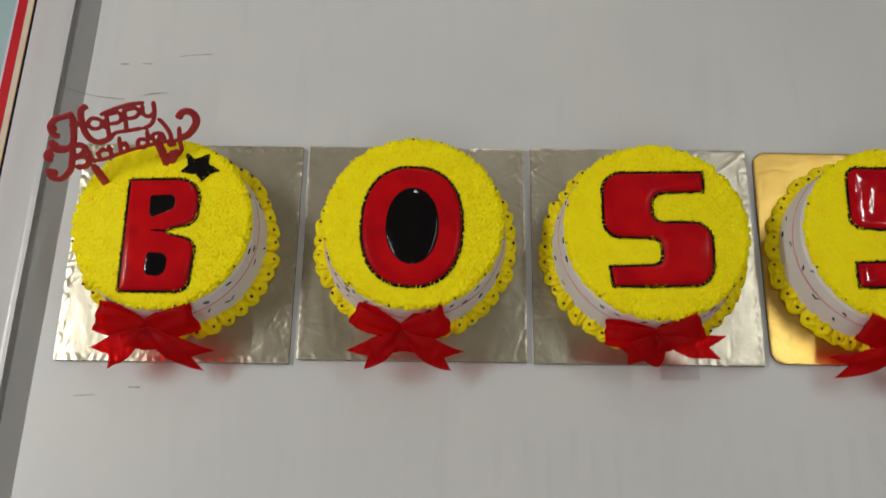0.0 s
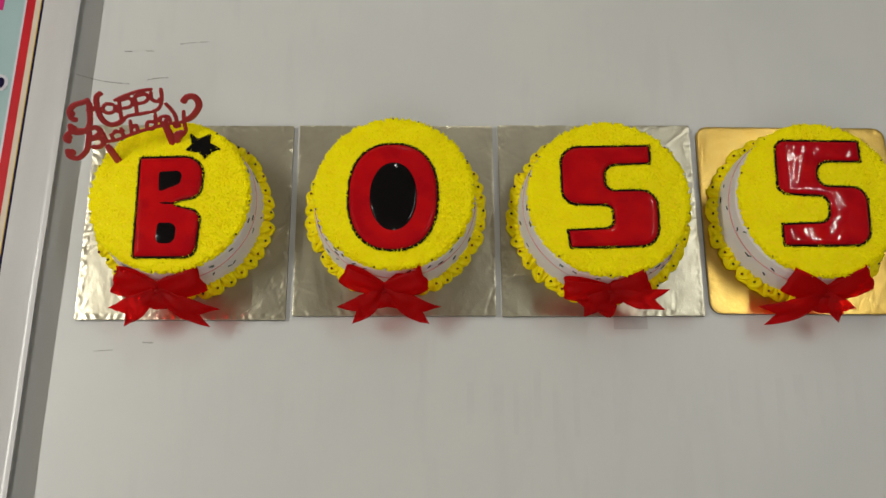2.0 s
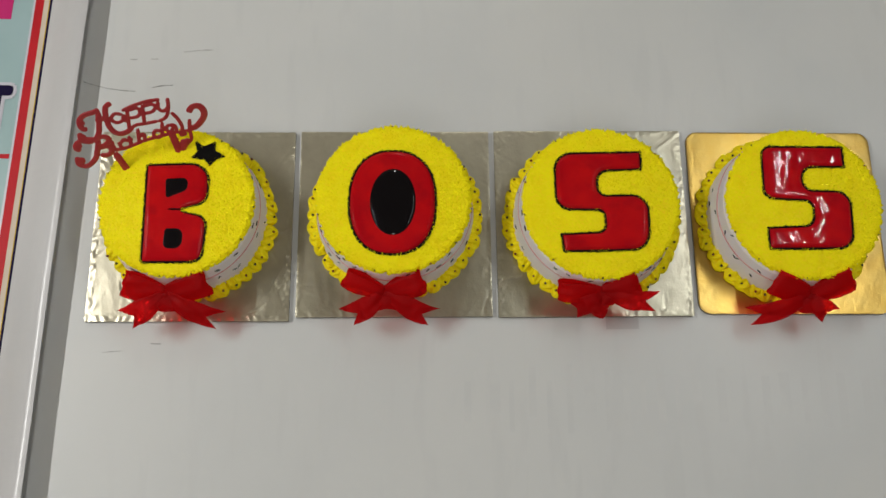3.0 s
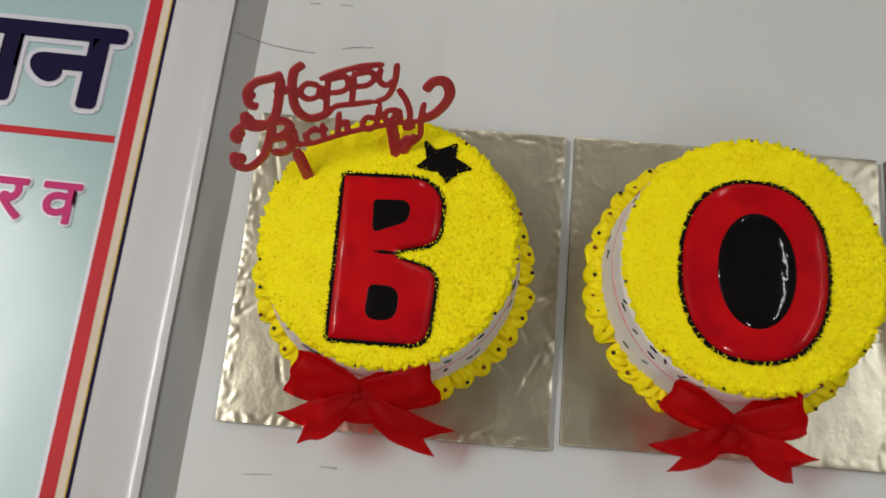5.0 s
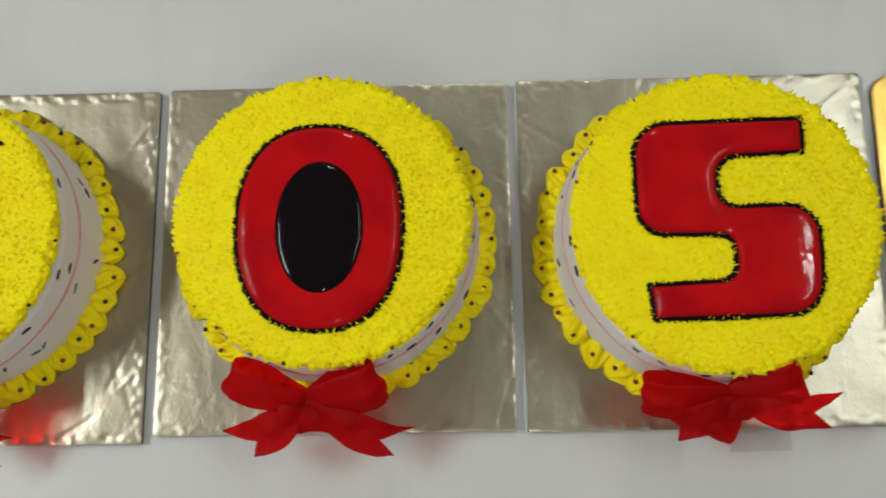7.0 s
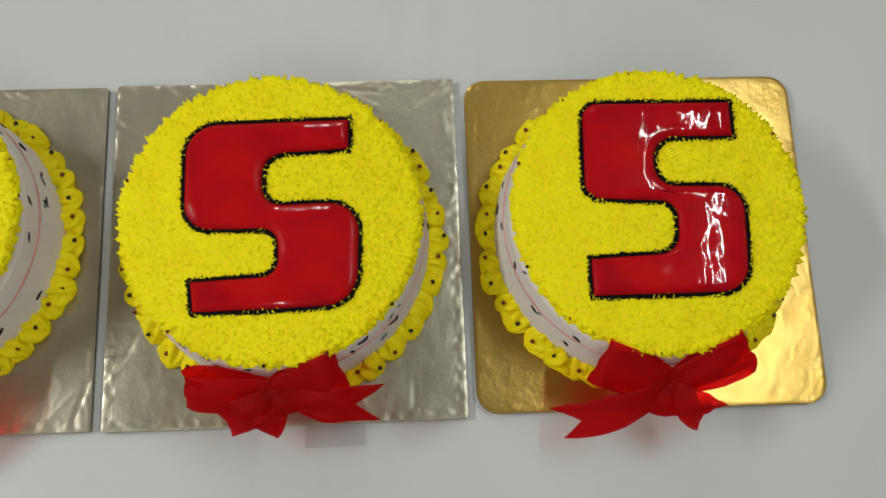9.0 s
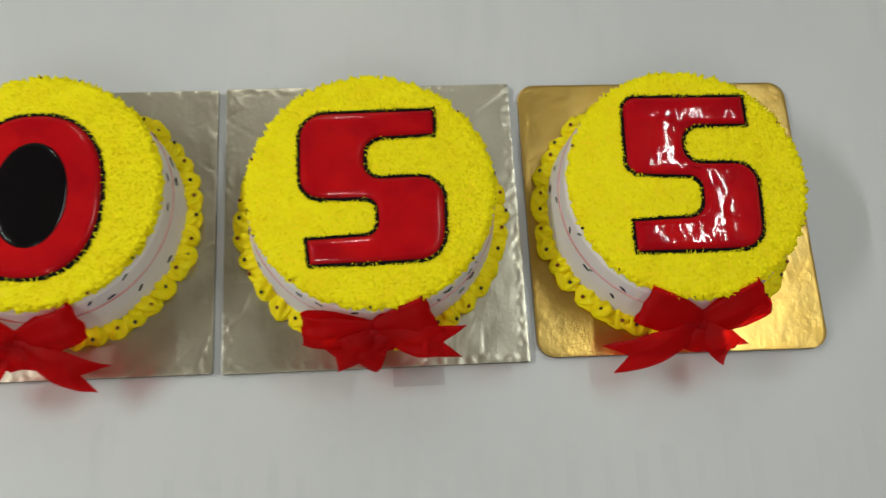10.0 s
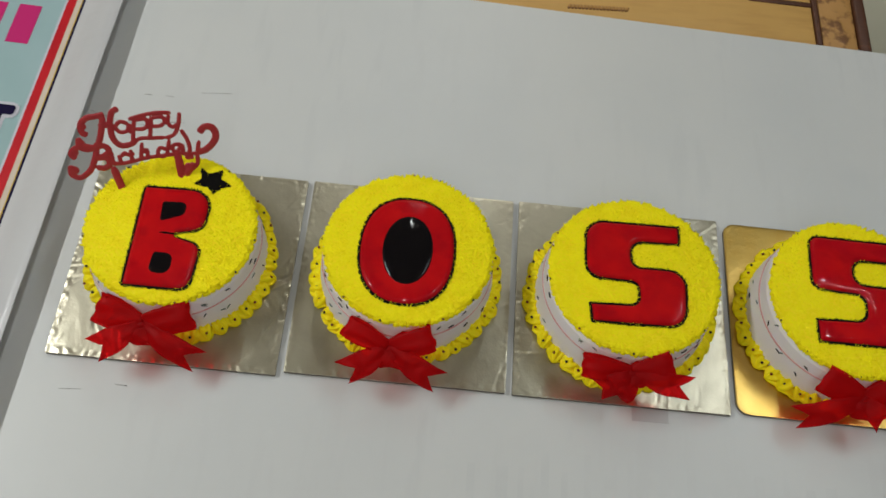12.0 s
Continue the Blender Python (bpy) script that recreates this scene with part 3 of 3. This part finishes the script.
    outline = part("letter_outline", bm, BLACK_CREAM, c, "black piped outline")
    teeth = [(p.x, p.y, HIGH + 0.001) for d in (0.2, 1.4) for p in resample(shape(d), 0.0019)]
    verts, faces = spikes(teeth, rng, 0.0026, 0.0011, 0.0014)
    child("outline_icing", mesh_from("outline_icing", verts, faces, BLACK_CREAM), outline, kind="stuff")
    gel("letter_gel", lambda d: shape(2.7 + d), c, red, HIGH + 0.0010, "glossy red gel letter", 0.0038)
    for fill in fills:
        if len(fills) == 1:
            gel("gel_fill", fill, c, BLACK_GEL, HIGH + 0.0040, "glossy black gel filling", 0.0036, ((1.0, 0.42), (4.0, 0.6), (9.0, 0.78), (15.0, 0.91), (21.0, 0.98), (25.0, 1.0)))
        else:
            gel("gel_fill", fill, c, BLACK_GEL, HIGH + 0.0040, "glossy black gel filling", 0.0012, ((0.4, 0.5), (1.0, 0.8), (1.8, 1.0)))
    if star:
        bm = bmesh.new()
        rings(bm, [[(p.x, p.y, HIGH) for p in star], [(p.x, p.y, HIGH + 0.0024) for p in star]])
        s = part("star", bm, BLACK_CREAM, c, "black cream star", smooth=False)
        dots = [(q[0], q[1], HIGH + 0.002) for q in ((0.037 + 0.0021 * i + rng.uniform(-0.0006, 0.0006), 0.065 + 0.0021 * j + rng.uniform(-0.0006, 0.0006)) for i in range(-12, 13) for j in range(-10, 11)) if inside(q, star)]
        verts, faces = spikes(dots, rng, 0.0024, 0.0013, 0.001)
        child("star_icing", mesh_from("star_icing", verts, faces, BLACK_CREAM), s, kind="stuff")
    # border at the foot: shells with a sugar pearl on each
    count = 40
    for i in range(count):
        a = 2 * math.pi * (i + rng.uniform(-0.1, 0.1)) / count
        r = (0.1095 + rng.uniform(-0.0012, 0.0018)) * k
        tilt = pose(0, 0, 0, rng.uniform(-12, 12), rng.uniform(-7, 7), math.degrees(a) + rng.uniform(-38, 38))
        m = Matrix.Translation((r * math.cos(a), r * math.sin(a), 0.0004)) @ tilt @ Matrix.Diagonal((rng.uniform(0.75, 1.0), rng.uniform(0.9, 1.2), rng.uniform(0.75, 1.1), 1))
        child("shell", rng.choice(SHELLS), c, m)
        rp, a = r + rng.uniform(0.0005, 0.0055), a + rng.uniform(-0.025, 0.025)
        child("sugar_pearl", PEARLS[i % 2], c, pose(rp * math.cos(a), rp * math.sin(a), 0.0108))
    for i in range(11):
        a = 2 * math.pi * (i + rng.uniform(-0.3, 0.3)) / 11
        child("sugar_pearl", PEARLS[i % 2], c, Matrix.Translation((0.0985 * k * math.cos(a), 0.0985 * k * math.sin(a), rng.uniform(0.072, 0.0755))) @ Matrix.Scale(0.75, 4))
    for i in range(38):
        a = rng.uniform(0, 2 * math.pi)
        z = rng.choice((rng.uniform(0.018, 0.039), rng.uniform(0.047, 0.062)))
        m = Matrix.Translation(((side(z) + 0.0004) * k * math.cos(a), (side(z) + 0.0004) * k * math.sin(a), z)) @ pose(0, 0, 0, 0, 0, math.degrees(a) + 90) @ pose(0, 0, 0, 0, rng.uniform(-70, 70), 0)
        child("sprinkle", SPRINKLE[i % 3], c, m)
    return c


def poly(*corners):
    return lambda d=0.0: rounded(list(corners), d)


LETTER_B = poly((-41, 49, 2), (40, 52, 28), (40, -2, 16), (3, -12, 0.5), (41, -20, 16), (38, -80, 16), (-38, -81, 3))
FILLS_B = (poly((-15, 29, 4), (15, 31, 9), (14, 13, 9), (-13, 1, 4)), poly((-11, -36, 5), (13, -36, 10), (13, -64, 11), (-12, -63, 8)), poly((-13, -12, 1), (-3, -9.5, 1), (7, -10.5, 1), (7, -13.5, 1), (-3, -14, 1)))
LETTER_S = poly((-60, 66, 24), (54, 69, 2), (54, 43, 3), (-4, 40, 13), (-3, 9, 10), (61, 11, 22), (59, -64, 25), (-51, -67, 2), (-54, -42, 2), (3, -39, 9), (2, -12, 8), (-59, -12, 20))
LETTER_S_TALL = poly((-51, 77, 14), (57, 77, 2), (57, 47, 2), (1, 47, 14), (1, 17, 11), (61, 16, 20), (57, -62, 22), (-52, -63, 2), (-52, -33, 2), (8, -30, 12), (9, 1, 9), (-53, 4, 14))
STAR_CORNERS = [(18, 81, 1), (29, 73, 1.5), (44, 80, 1), (44, 68, 1.5), (58, 60, 1), (46, 56, 1.5), (39, 48, 1), (31, 56, 1.5), (14, 58, 1), (22, 66, 1.5)]
STAR = rounded(STAR_CORNERS)

cake(-0.143, 0.128, "round yellow cake with a red letter B and black star", LETTER_B, FILLS_B, 11, STAR, 0.098)
cake(0.129, 0.135, "round yellow cream cake with a glossy red letter O", lambda d=0.0: oval(-1.5, -6, 56, 70, 2.35, d), (lambda d=0.0: oval(-1, -7, 29, 44, 2.05, d),), 22, None, 0.099)
cake(0.392, 0.131, "round yellow cream cake with a smooth red gel letter S", LETTER_S, (), 33, None, 0.101)
cake(0.652, 0.132, "round yellow cream cake with a shiny rippled red letter S", LETTER_S_TALL, (), 44, None, 0.101, RED_GEL_RIPPLED)


# ---------------------------------------------------------------- the ribbon bows
WIDE = Vector((0, 0.8, 0.6))
FACE = Vector((0, -0.6, 0.8))
ALONG = Vector((1, 0, 0))


def strip(name, line, sides, width, parent, notch=0.0, crumple=0.0, seed=0.0):
    """A ribbon along a line; sides: its width direction at each point; notch: a swallowtail cut at its end."""
    bm = bmesh.new()
    cols, grid, n = 8, [], len(line)
    for i, (p, s) in enumerate(zip(line, sides)):
        ahead = (line[min(i + 1, n - 1)] - line[max(i - 1, 0)]).normalized()
        up = ahead.cross(s).normalized()
        row = []
        for k in range(cols + 1):
            q = k / cols - 0.5
            w = width[i] if isinstance(width, list) else width
            pull = notch * (1 - abs(2 * q)) * max(0.0, (i / (n - 1) - 0.55) / 0.45)
            co = p + s * (q * w) - ahead * pull
            fold = crumple * noise.noise((18 * q * w / 0.028 / 6 + seed, 5.0 * i / n, seed)) + 0.12 * w * math.cos(2 * math.pi * q) * (1 - i / n) * 0.4
            row.append((bm.verts.new(co + up * fold), bm.verts.new(co + up * (fold - 0.0003))))
        grid.append(row)
    for a, b in zip(grid, grid[1:]):
        for k in range(cols):
            for f, turn in ((0, 1), (1, -1)):
                bm.faces.new((a[k][f], a[k + 1][f], b[k + 1][f], b[k][f])[::turn])
        for k in (0, cols):
            bm.faces.new((a[k][0], b[k][0], b[k][1], a[k][1]))
    for row in (grid[0], grid[-1]):
        for k in range(cols):
            bm.faces.new((row[k][0], row[k + 1][0], row[k + 1][1], row[k][1]))
    return part(name, bm, RIBBON, parent)


def bow(x, y, z, label, loops, tails, seed):
    """loops and tails: (angle in the bow's plane, length, width) in degrees and millimetres."""
    b = empty("ribbon_bow", pose(x, y, z), label, "ribbon bow", "ribbon bows")
    rng = random.Random(seed)
    for angle, length, width, bulge in loops:
        a = math.radians(angle)
        out = math.cos(a) * ALONG + math.sin(a) * WIDE
        side = -math.sin(a) * ALONG + math.cos(a) * WIDE
        line, sides, widths = [], [], []
        for i in range(25):
            t = i / 24
            turn = 2 * math.pi * t
            far = length / 1000 * (0.5 - 0.5 * math.cos(turn)) ** 0.75
            line.append(out * far + FACE * (bulge / 1000 * math.sin(turn) * (0.4 + 0.6 * far * 1000 / length) + 0.002))
            sides.append((side + 0.10 * rng.uniform(-1, 1) * out).normalized() if 3 < i < 21 else side)
            widths.append(width / 1000 * (0.62 + 0.38 * min(1.0, far * 1000 / length * 1.7)))
        strip("loop", line, sides, widths, b, 0.0, 0.0036, seed + angle)
    for angle, length, width, notch, droop in tails:
        a = math.radians(angle)
        out = math.cos(a) * ALONG + math.sin(a) * WIDE
        side = -math.sin(a) * ALONG + math.cos(a) * WIDE
        line, sides, widths = [], [], []
        for i in range(17):
            t = i / 16
            line.append(out * (length / 1000 * t) + FACE * (0.003 + (0.009 * math.sin(math.pi * t) - droop / 1000 * t * t)))
            sides.append(side)
            widths.append(width / 1000 * (0.4 + 0.6 * min(1.0, 2.2 * t)))
        strip("tail", line, sides, widths, b, notch / 1000, 0.0032, seed + angle)
    bm = bmesh.new()
    bmesh.ops.create_uvsphere(bm, u_segments=14, v_segments=9, radius=0.0066)
    for v in bm.verts:
        ripple = 1 + 0.18 * noise.noise(v.co * 260 + Vector((seed, 0, 0)))
        v.co = Vector((v.co.x * 1.15, v.co.y * 0.95, v.co.z * 0.75)) * ripple
    part("knot", bm, RIBBON, b, "crumpled knot")
    return b


TALL = TOP + BOARD
bow(-0.154, 0.015, TALL + 0.052, "red gauze ribbon bow with forked tails", ((163, 52, 34, 9), (17, 57, 33, 9), (268, 22, 42, 6)), ((214, 65, 30, 22, 4), (-29, 76, 28, 21, 4)), 3)
bow(0.119, 0.018, TALL + 0.052, "red gauze ribbon bow with one open loop", ((157, 54, 24, 13), (20, 52, 31, 12), (265, 21, 40, 6)), ((215, 61, 30, 22, 3), (-29, 71, 28, 20, 3)), 5)
bow(0.393, 0.019, TALL + 0.052, "crumpled red gauze ribbon bow", ((176, 58, 26, 11), (22, 47, 31, 10), (235, 30, 38, 9), (300, 18, 30, 7)), ((212, 44, 26, 8, 3), (-9, 71, 27, 19, 3)), 7)
bow(0.655, 0.016, TALL + 0.054, "large red gauze ribbon bow with raised loops", ((158, 53, 34, 7), (26, 55, 33, 6), (262, 22, 46, 6)), ((202, 81, 28, 18, 5), (-42, 42, 27, 18, 4)), 9)


# ---------------------------------------------------------------- the greeting sign on the first cake
SCRIPT = {  # strokes of each letter in millimetres, in the plane of the sign
    "H": (((-17, 69), (-22, 73), (-21, 83), (-13, 89), (-3, 89), (6, 90)), ((4, 88), (-2, 71), (-9, 57), (-20, 52), (-29, 57), (-27, 68)), ((-4, 77), (10, 77)), ((22, 94), (14, 90), (9, 76), (8, 60), (14, 50), (24, 49), (32, 53))),
    "a": (((28, 74), (20, 78), (14, 73), (17, 66), (25, 66), (29, 74)), ((29, 74), (28, 62)),),
    "p": (((36, 80), (31, 63), (27, 49)), ((36, 77), (47, 76), (48, 69), (43, 65), (34, 66)),),
    "p_again": (((54, 78), (50, 63), (46, 50)), ((54, 76), (65, 75), (67, 69), (61, 65), (52, 66)),),
    "y": (((73, 76), (70, 67), (74, 61), (81, 64)), ((85, 77), (81, 63), (74, 52), (63, 49)), ((82, 56), (86, 44), (87, 32), (84, 23)),),
    "upper_links": (((29, 79), (44, 81), (61, 81), (76, 78)), ((28, 50), (36, 54), (49, 52), (63, 50)),),
    "B": (((-36, 44), (-40, 49), (-36, 55), (-26, 57), (-15, 53), (-10, 54)), ((-11, 52), (-19, 36), (-26, 26), (-38, 20), (-46, 26), (-44, 37)), ((-13, 53), (-4, 53), (0, 46), (-7, 41), (-17, 40)), ((-16, 40), (-5, 38), (-3, 30), (-10, 26), (-18, 29))),
    "irt": (((2, 44), (1, 32), (4, 27)), ((9, 39), (9, 28)), ((10, 36), (16, 40), (17, 36)), ((23, 43), (21, 27)), ((17, 37), (26, 37)),),
    "h": (((37, 49), (31, 28)), ((33, 36), (40, 39), (39, 29)),),
    "d": (((67, 47), (60, 27)), ((62, 35), (55, 38), (51, 32), (55, 27), (61, 30)),),
    "a_again": (((79, 38), (71, 39), (68, 34), (72, 30), (79, 37), (79, 28)),),
    "y_again": (((83, 27), (82, 20), (89, 20)), ((99, 39), (94, 24), (91, 10), (81, 4), (74, 9), (74, 20)),),
    "lower_link": (((-2, 31), (9, 28), (21, 28), (33, 29), (47, 29), (60, 28), (75, 27), (88, 24), (96, 24)),),
}


def greeting_sign():
    turn = Matrix.Translation((-0.211, 0.171, 0.834)) @ pose(0, 0, 0, 0, 0, 20.65) @ pose(0, 0, 0, 60, 0, 0)
    sign = empty("cake_topper", turn, "red plastic Happy Birthday script sign stuck into a yellow cake", "cake topper")

    def fused(name, bm, label=""):
        ob = part(name, bm, PLASTIC_RED, sign, label)
        fuse = ob.modifiers.new("fuse", "REMESH")
        fuse.mode, fuse.voxel_size, fuse.use_smooth_shade = "VOXEL", 0.0006, True
        return ob

    bm = bmesh.new()
    for letter, strokes in SCRIPT.items():
        for stroke in strokes:
            sweep(bm, smooth_line([(x / 1000, y / 1000, 0) for x, y in stroke], 5), 0.0037 if letter in "HB" else 0.0026, flat=0.3)
    flourish = smooth_line([(x / 1000, y / 1000, 0) for x, y in ((94, 25), (104, 26), (115, 34), (119, 43), (116, 52), (108, 54), (101, 48))], 6)
    sweep(bm, flourish, 0.0044, flat=0.25)
    for x, y, r in ((-20, 80, 4.5), (-27, 61, 5.0), (-36, 51, 4.5), (-42, 30, 5.5), (81, 9, 5.0), (104, 51, 4.5)):
        bmesh.ops.create_uvsphere(bm, u_segments=14, v_segments=8, radius=r / 1000, matrix=Matrix.Translation((x / 1000, y / 1000, 0)) @ Matrix.Diagonal((1, 1, 0.2, 1)))
    fused("lettering", bm, "red script lettering")
    for spans in (((-1, 26, 4, -18),), ((72, 32, 70, -18), (88, 12, 70, -6))):
        bm = bmesh.new()
        for x0, y0, x1, y1 in spans:
            sweep(bm, smooth_line([(x0 / 1000, y0 / 1000, 0), ((x0 + x1) / 2000, (y0 + y1) / 2000, 0), (x1 / 1000, y1 / 1000, 0)], 4), 0.0046, flat=0.3)
        fused("stake", bm)
    return sign


greeting_sign()
